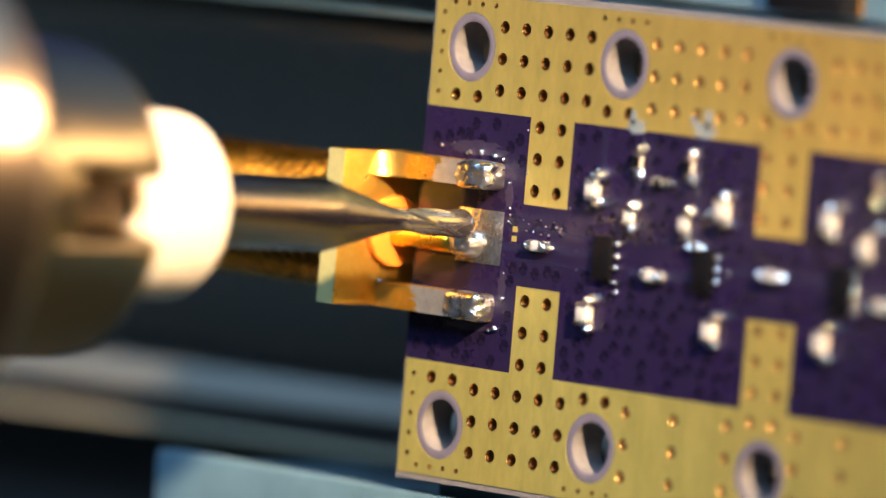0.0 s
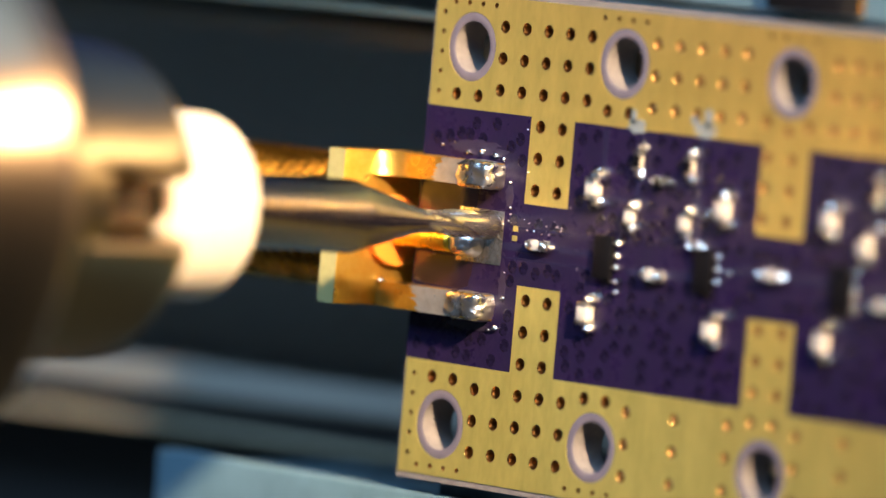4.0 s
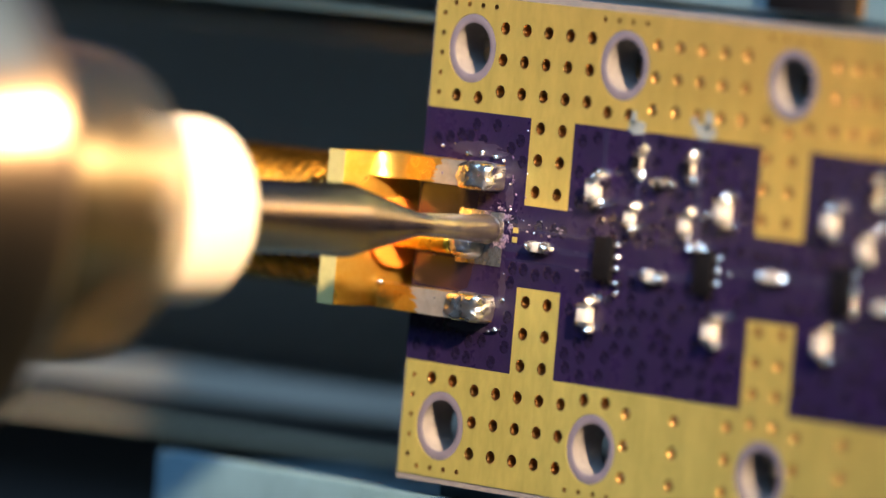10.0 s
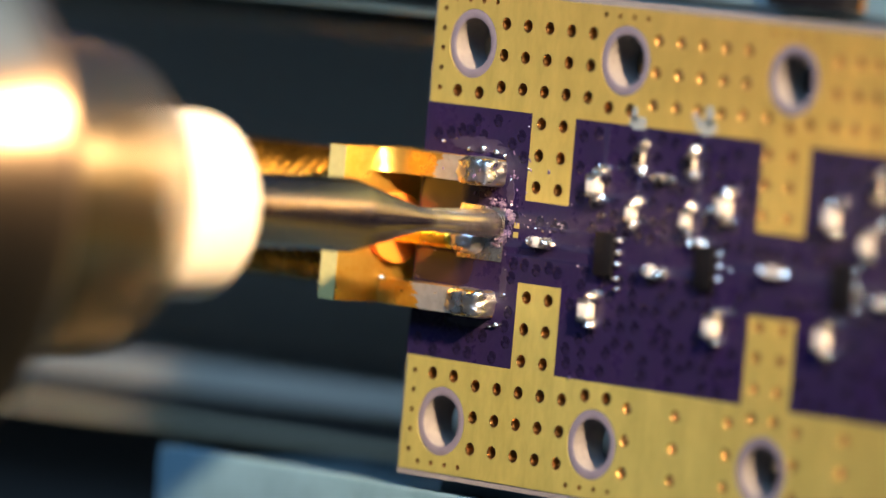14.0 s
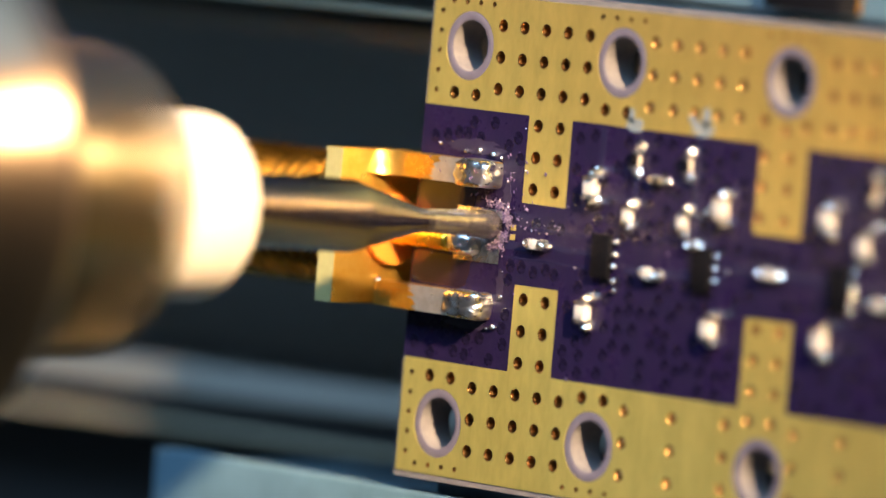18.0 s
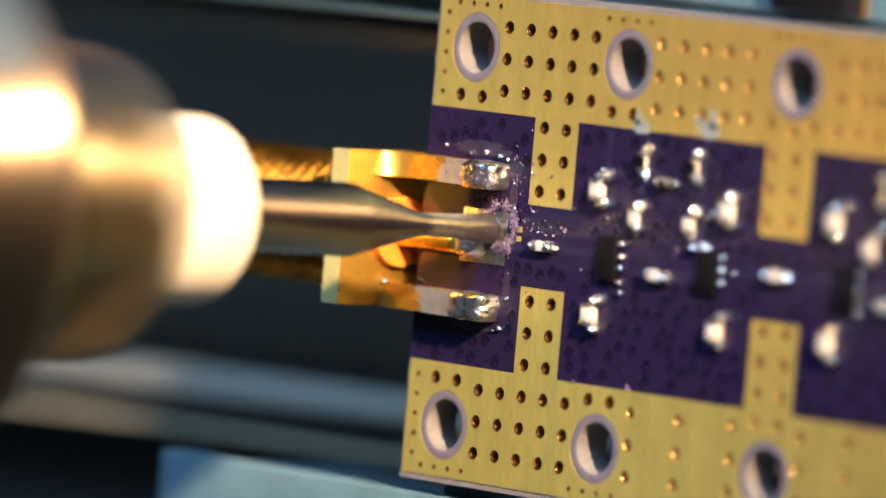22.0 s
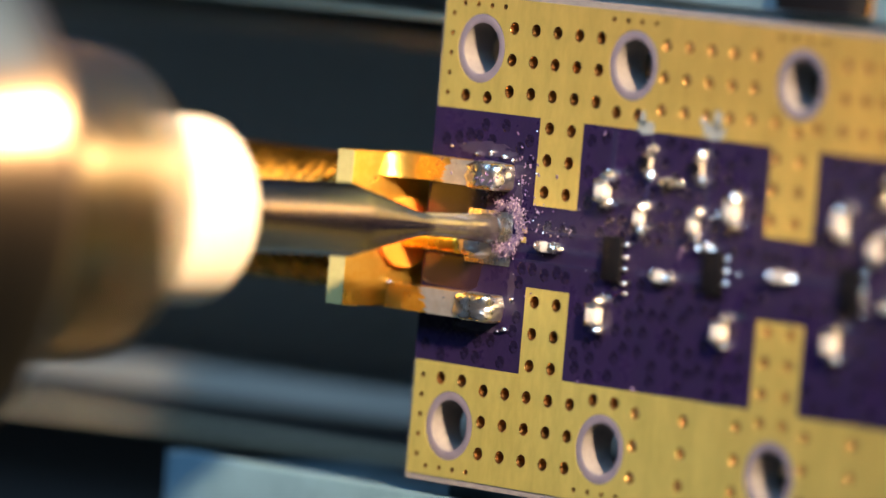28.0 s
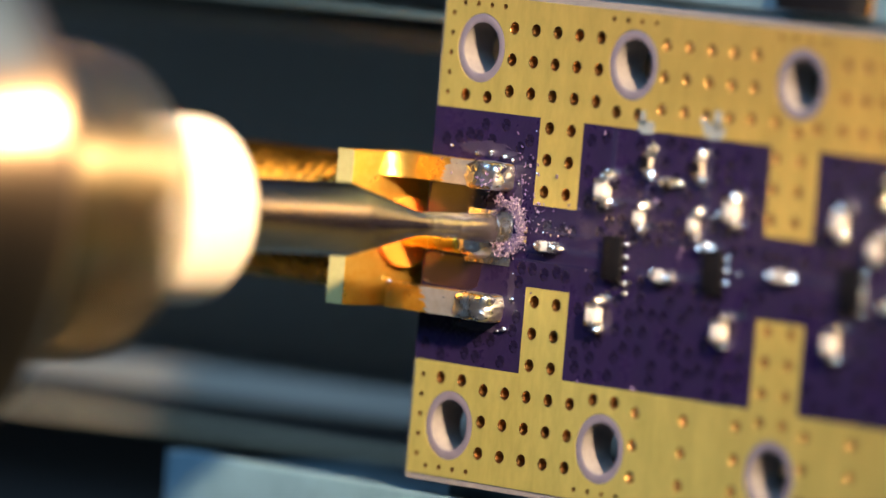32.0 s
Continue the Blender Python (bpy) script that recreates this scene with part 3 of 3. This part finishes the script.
for i in range(22):
    x, y = (rng.uniform(5.3, 8.6), rng.gauss(0.75, 0.22)) if i < 15 else (rng.uniform(1.0, 18.0), rng.uniform(-4.8, 4.8))
    r = rng.uniform(0.025, 0.05)
    tagged(part("dust_speck", blob(bmesh.new(), 0, 0, r * 0.5, r * rng.uniform(0.8, 1.6), r, r, i, 0.4, 1), CHIP if i % 2 else BRIGHT, None, "", 0, at(x, y, 0.004)), "tiny pale speck of debris on the board", "debris", "debris specks")

# ---- components ----
def chip(x, y, length, width, height, turn, body_mat, label, name="chip_capacitor", seed=0, cat="capacitor"):
    length, width, height = length * 0.74, width * 0.78, height * 0.60
    ob = empty(name, at(x, y, -0.006, turn + 7 * noise.noise(Vector((x * 3.1, y * 2.7, 0)))), label, cat, "components on the board")
    h = 0.03
    cap = length * 0.2
    part("body", box(bmesh.new(), -length / 2 + cap, length / 2 - cap, -width / 2 + 0.02, width / 2 - 0.02, h, h + height - 0.02, 0.03), body_mat, ob)
    if name == "chip_resistor":
        part("top_coat", box(bmesh.new(), -length / 2 + cap, length / 2 - cap, -width / 2, width / 2 - 0.05, h + height - 0.02, h + height + 0.02, 0.01), EPOXY, ob, "black resistive coat")
    for s in (-1, 1):
        a, b = sorted((s * length / 2, s * (length / 2 - cap)))
        part("end_cap", box(bmesh.new(), a, b, -width / 2, width / 2, h, h + height, 0.05), SOLDER, ob, "tinned end cap")
        k = noise.noise(Vector((x * 1.7, y * 2.3, s * 3.1)))
        # the upper fillet leans out further and is the fatter one
        fat = 1.0 if s > 0 or not turn else 0.75
        bm = blob(bmesh.new(), s * (length / 2 + 0.09), (-0.44 if turn else 0.0) * width - 0.15 * width * k, 0.0, (0.30 + 0.08 * k) * fat, width * (0.50 + 0.1 * k) * fat,
                  height * (1.25 + 0.25 * k) * fat, seed + s, 0.24, 3)
        part("solder_fillet", bm, BRIGHT, ob, "shiny solder")
        part("pad", box(bmesh.new(), min(s * (length / 2 - 0.2), s * (length / 2 + 0.22)), max(s * (length / 2 - 0.2), s * (length / 2 + 0.22)),
                        -width / 2 - 0.02, width / 2 + 0.02, 0.001, 0.03), TIN, ob)
    return ob


CAPS = [(10.40, 2.60, 1.25, 0.80, 0.75, 90), (12.54, 1.69, 0.95, 0.60, 0.55, 90), (17.76, 2.42, 1.25, 0.8, 0.75, 90), (15.64, 1.69, 1.0, 0.6, 0.55, 90),
        (7.36, 0.06, 0.95, 0.55, 0.5, 0), (14.05, -0.48, 1.0, 0.6, 0.55, 0), (20.73, 0.17, 1.0, 0.6, 0.55, 0), (10.52, -2.34, 1.25, 0.8, 0.75, 90),
        (17.64, -2.30, 1.25, 0.8, 0.75, 90), (23.76, -2.14, 1.3, 0.8, 0.75, 90), (23.66, 2.54, 1.3, 0.8, 0.75, 90), (25.60, 1.64, 1.0, 0.7, 0.6, 90),
        (26.85, -0.44, 1.0, 0.6, 0.55, 0)]
for i, (x, y, l, w, h, a) in enumerate(CAPS):
    chip(x, y, l, w, h, a, CERAMIC, "pale ceramic chip capacitor with shiny solder ends", seed=i * 3)
RES = [(12.70, 3.90, 1.1, 0.5, 0.3, 90), (15.60, 3.92, 1.1, 0.5, 0.3, 90), (25.92, 3.93, 1.1, 0.5, 0.3, 90), (14.0, 3.21, 0.7, 0.35, 0.3, 0), (16.3, 0.85, 0.5, 0.35, 0.3, 0)]
for i, (x, y, l, w, h, a) in enumerate(RES):
    chip(x, y, l, w * 1.2, h * 1.4, a, CERAMIC, "small black-topped chip resistor with bright tinned ends", "chip_resistor", 50 + i * 3, "resistor")


def amplifier(x, y, pins):
    ob = empty("amplifier_chip", at(x, y, -0.006), "black epoxy amplifier chip with bright solder pins", "integrated circuit", "components on the board")
    part("body", box(bmesh.new(), -0.62, 0.42, -0.9, 0.85, 0.04, 0.26, 0.05), EPOXY, ob)
    for i, py in enumerate(pins):
        bm = extrude_y(bmesh.new(), [(0.42, 0.16), (0.50, 0.16), (0.55, 0.09), (0.66, 0.08), (0.66, 0.02), (0.52, 0.02), (0.47, 0.11), (0.42, 0.11)], py - 0.045, py + 0.045)
        pin = part("pin", bm, TIN, ob, "tinned lead")
        part("solder", blob(bmesh.new(), 0.63, py, 0.06, 0.13, 0.115, 0.13, i + x, 0.14, 3), BRIGHT, pin)
    return ob


amplifier(11.3, 0.0, (0.57, 0.08, -0.38, -0.94))
amplifier(17.0, 0.0, (0.57, 0.10, -0.40))
amplifier(24.57, 0.0, (0.68, 0.09, -0.32, -0.84))

# ---- the rotary tool ----
TIP = Vector((4.74 * MM, 0.67 * MM, TOP + 0.50 * MM))
AXIS = Vector((0.0435, 0.0159, 0.9989)).normalized()
RIGHT, UP = Vector((0.6702, 0.0863, -0.7371)), Vector((-0.0942, 0.9951, 0.0309))
SIDE = AXIS.cross(Vector((0, 1, 0))).normalized()
TOOL_TURN = Matrix((SIDE, AXIS.cross(SIDE), AXIS)).transposed().to_4x4()
tool = empty("rotary_tool", Matrix.Translation(TIP) @ TOOL_TURN, "handheld rotary tool with a chrome three-jaw chuck and a ball-nosed burr", "rotary tool")
bm = lathe(bmesh.new(), [(0, 3.3), (0.42, 3.3), (0.53, 4.1), (1.36, 7.4), (1.45, 7.75), (1.46, 8.0), (1.46, 34.0), (0, 34.0)], 64)
burr = part("burr", bm, STEEL, tool, "ground steel burr shank")
bm = lathe(bmesh.new(), [(0, -0.6), (0.23, -0.555), (0.43, -0.42), (0.56, -0.22), (0.6, 0.0), (0.55, 0.5), (0.47, 1.4), (0.42, 3.3), (0, 3.3)], 40)
part("cutting_head", bm, CARBIDE, burr, "dusty ball-nosed carbide head")
for k in range(4):
    bm = bmesh.new()
    pts = []
    n = 26
    for i in range(n + 1):
        s = i / n
        z = -0.58 + 4.6 * s
        r = 0.585 * math.sqrt(max(0.02, 1 - (z / 0.6) ** 2)) if z < 0 else 0.61 - 0.15 * s
        a = 2 * math.pi * k / 4 + 3.0 * s
        t = Vector((-math.sin(a), math.cos(a), 0))
        o = Vector((math.cos(a), math.sin(a), 0))
        c = Vector((0, 0, z))
        pts.append([bm.verts.new(c + o * max(0.02, r - 0.20) - t * 0.22), bm.verts.new(c + o * (r + 0.02)), bm.verts.new(c + o * (r - 0.02) + t * 0.16), bm.verts.new(c + o * max(0.02, r - 0.20) + t * 0.22)])
    for p, q in zip(pts, pts[1:]):
        for j in range(4):
            bm.faces.new((p[j], p[(j + 1) % 4], q[(j + 1) % 4], q[j]))
    bm.faces.new(pts[0])
    bm.faces.new(pts[-1][::-1])
    part("flute", bm, CARBIDE, burr, "spiral cutting edge of worn carbide")
bm = lathe(bmesh.new(), [(1.47, 16.05), (1.75, 15.9), (3.3, 15.9), (3.52, 15.96), (3.64, 16.1), (3.68, 16.3), (3.68, 19.9), (3.6, 20.15), (3.35, 20.3), (1.47, 20.3)], 72)
part("depth_ring", bm, WHITE, burr, "white plastic depth ring")
chuck = part("chuck", lathe(bmesh.new(), [(1.6, 25.6), (5.7, 25.6), (6.1, 26.0), (6.3, 27.4), (6.3, 33.5), (1.6, 33.5)], 72), CHROME, tool, "satin chrome chuck")
for k in range(3):
    bm = bmesh.new()
    cut = 12.5
    lathe(bm, [(2.2, 21.2), (5.2, 21.2), (5.75, 21.4), (6.0, 21.8), (6.1, 22.4), (6.2, 24.0), (6.3, 26.2), (6.3, 28.5), (1.75, 28.5), (1.75, 21.6)], 18, k * 120 + 181 + cut, k * 120 + 181 + 120 - cut, closed=True)
    bmesh.ops.bevel(bm, geom=[e for e in bm.edges if e.calc_face_angle(0) > 0.6], offset=0.3, segments=4, affect="EDGES", profile=0.5)
    part("chuck_jaw", bm, CHROME, chuck, "chrome chuck jaw", 30)
part("collet", lathe(bmesh.new(), [(1.55, 20.6), (2.5, 20.6), (3.1, 21.5), (3.3, 25.7), (1.55, 25.9)], 40), COLLET, chuck, "dark brown collet")
part("sleeve", lathe(bmesh.new(), [(2, 31.0), (6.6, 31.0), (8.6, 31.15), (9.9, 31.4), (10.7, 31.9), (11.05, 32.5), (11.0, 33.0), (10.5, 33.8), (8.9, 36.4), (8.3, 38.0), (8.1, 40.0), (8.1, 44.0), (2, 44.0)], 96), SLEEVE, tool, "brushed nickel sleeve")
part("handle", lathe(bmesh.new(), [(2, 44.0), (9.2, 44.0), (10.0, 45.5), (12.0, 70), (14.5, 100), (15, 135), (13, 150), (0, 152)], 64), HANDLE, tool, "dark plastic handle")


# ---- swarf that the burr throws up ----
def flake(bm, r, c, size):
    """One thin, bent splinter."""
    a = r.uniform(0, 6.28)
    u = Vector((math.cos(a), math.sin(a), r.uniform(-0.5, 0.5))).normalized()
    v = u.cross(Vector((r.uniform(-1, 1), r.uniform(-1, 1), 1))).normalized()
    w = u.cross(v)
    k = [c + (u * x * r.uniform(0.7, 1.3) + v * y * r.uniform(0.5, 1.2) + w * z) * size
         for x, y, z in ((-1, -0.5, -0.2), (1, -0.4, -0.2), (0.8, 0.5, -0.1), (-0.9, 0.5, -0.2), (-0.8, -0.4, 0.25), (0.7, -0.3, 0.35), (0.9, 0.4, 0.3), (-0.7, 0.5, 0.2))]
    q = [bm.verts.new(p) for p in k]
    for f in ((0, 3, 2, 1), (4, 5, 6, 7), (0, 1, 5, 4), (1, 2, 6, 5), (2, 3, 7, 6), (3, 0, 4, 7)):
        bm.faces.new([q[i] for i in f])


SWARF = []
rng = random.Random(11)
for i in range(96):
    # clumps heap up in a ring round the cutting point, wider as time goes on
    born = 6.5 + 25.2 * (i / 96) ** 0.95
    a = radians(rng.gauss(28, 55) if i % 4 else rng.gauss(-75, 25))
    grow = (born - 6.5) / 25.5
    rad = 0.66 + 0.50 * grow * rng.uniform(0.5, 1.0) + rng.uniform(0.0, 0.12)
    bm = bmesh.new()
    for _ in range(22 + int(14 * grow)):
        flake(bm, rng, Vector((rng.gauss(0, 0.10), rng.gauss(0, 0.10), abs(rng.gauss(0, 0.05 + 0.05 * grow)))), rng.uniform(0.022, 0.058))
    x, y = 4.80 + rad * math.cos(a), 0.62 + rad * math.sin(a) * 1.02
    high = 0.02 + 0.2 * grow * rng.random() + (0.35 if y > 1.75 and x < 5.3 else 0.0)
    ob = tagged(part("swarf_heap", bm, CHIP, None, "", 0, at(4.7, 0.6, -0.8)), "loose lilac-grey laminate swarf heaped round the burr", "swarf", "milling swarf", "stuff")
    SWARF.append((ob, born, (x, y, high)))
CHIPS = []
for k in range(6):
    bm = bmesh.new()
    for _ in range(1 + k % 2):
        flake(bm, rng, Vector((0, 0, 0.03)), 0.035 + 0.011 * k)
    CHIPS.append(bm)
CHIPS = [part("swarf_chip", bm, CHIP, None, "", 0, at(4.7, 0.6, -0.8)) for bm in CHIPS]
for i in range(120):
    if i < 6:
        ob = CHIPS[i]
    else:
        ob = CHIPS[i % 6].copy()
        scene.collection.objects.link(ob)
    tagged(ob, "tiny pale chip of milled laminate lying on the board", "chip", "thrown chips")
    born = 6.6 + 25.0 * (i / 120) ** 0.9
    a, d = radians(rng.gauss(55, 60)), 1.15 + abs(rng.gauss(0, 1.05))
    x, y = 4.8 + d * math.cos(a) * 0.9, 0.65 + d * math.sin(a)
    if i % 12 == 5:
        x, y = rng.uniform(1.0, 16.0), rng.uniform(-7.0, 5.5)
    high = 0.012 if not (x < 5.3 and 2.0 < abs(y) < 3.2) else 1.12
    SWARF.append((ob, born, (max(0.3, x), y, high)))


# ---- what moves ----
# the tool's own movement across the view: seconds, sideways, downwards
TOOL = [
    (0, -48.5, -1.5), (0.5, -42.9, -1.5), (1, -33.2, 0.5), (1.5, -18.4, 0), (2, -10.7, 3.5), (2.5, -2.1, 2),
    (3, -1.5, 1.5), (3.5, 0, 1), (5.5, 0, -1), (6, 0, -1), (6.5, -1.5, 4.6), (7, -5.1, 2),
    (7.5, -4.6, 4.1), (8, -4.1, 2.5), (8.5, -2.1, -0), (9, -3.6, 6.6), (9.5, -2.6, 2.5), (10, -2.6, 7.6),
    (10.5, -2.6, 5.6), (11, -1, 6.6), (11.5, -2.1, 7.6), (12, -2.1, 4.6), (12.5, -0.5, 1.5), (13, 1, -0.5),
    (13.5, 1, -3.6), (14, 1.5, -2), (14.5, -2.6, 5.6), (16.5, 1, 5.1), (17, -1, 4.6), (17.5, -2.6, 2),
    (18, 0.5, -0.5), (18.5, 1.5, 1), (19, -1, 3.6), (19.5, -4.1, -1.5), (20, -2.1, -0.5), (20.5, -2.6, 7.1),
    (21, -3.6, 9.2), (21.5, 0, 7.7), (22, -1, 6.6), (22.5, -2.1, 3.5), (23, 0.5, 4.1), (23.5, 1.5, 6.1),
    (24, 1, 6.6), (24.5, -4.1, 3.5), (25, -2.6, 0.5), (25.5, 1.5, 4.1), (27.5, 0.5, 0.5), (28, 0, 6.6),
    (28.5, -2.6, 2), (29, 0.5, -1), (29.5, 1.5, 3.1), (30, -0.5, 6.1), (30.5, -5.6, 7.1), (31, -4.1, 3.1),
    (31.5, -1.5, 2), (32, -2.6, 6.1),
]
SPIN_START, SPIN = 6.25, 85.0
UNIT = 0.0226 * MM


def motions():
    shift = {t: (dx, dy) for t, dx, dy in DRIFT}
    rows = []
    for t, tx, ty in TOOL:
        dx, dy = shift[t]
        rows.append((t, Matrix.Translation(TIP + RIGHT * ((tx - dx) * UNIT) - UP * ((ty - dy) * UNIT)) @ TOOL_TURN))
    walk(tool, rows)
    for ob, born, (x, y, high) in SWARF:
        turn = (born * 977) % 360
        start, rest = at(4.7, 0.6, -0.8, turn), at(x, y, high, turn)
        walk(ob, [(0.0, start), (born, start), (born + 0.14, rest), (32.2, rest)])
    first = frame(SPIN_START)
    last = frame(32.0)
    for spun in (chuck, burr):
        rows = [(0.0, pose(0, 0, 0)), (SPIN_START, pose(0, 0, 0))]
        angle = 0.0
        for f in range(first + 1, last + 1):
            angle += SPIN * min(1.0, 0.25 + (f - first) / 12)
            rows.append(((f - 1) / FPS, pose(0, 0, 0, 0, 0, angle % 360)))
        walk(spun, rows)


motions()
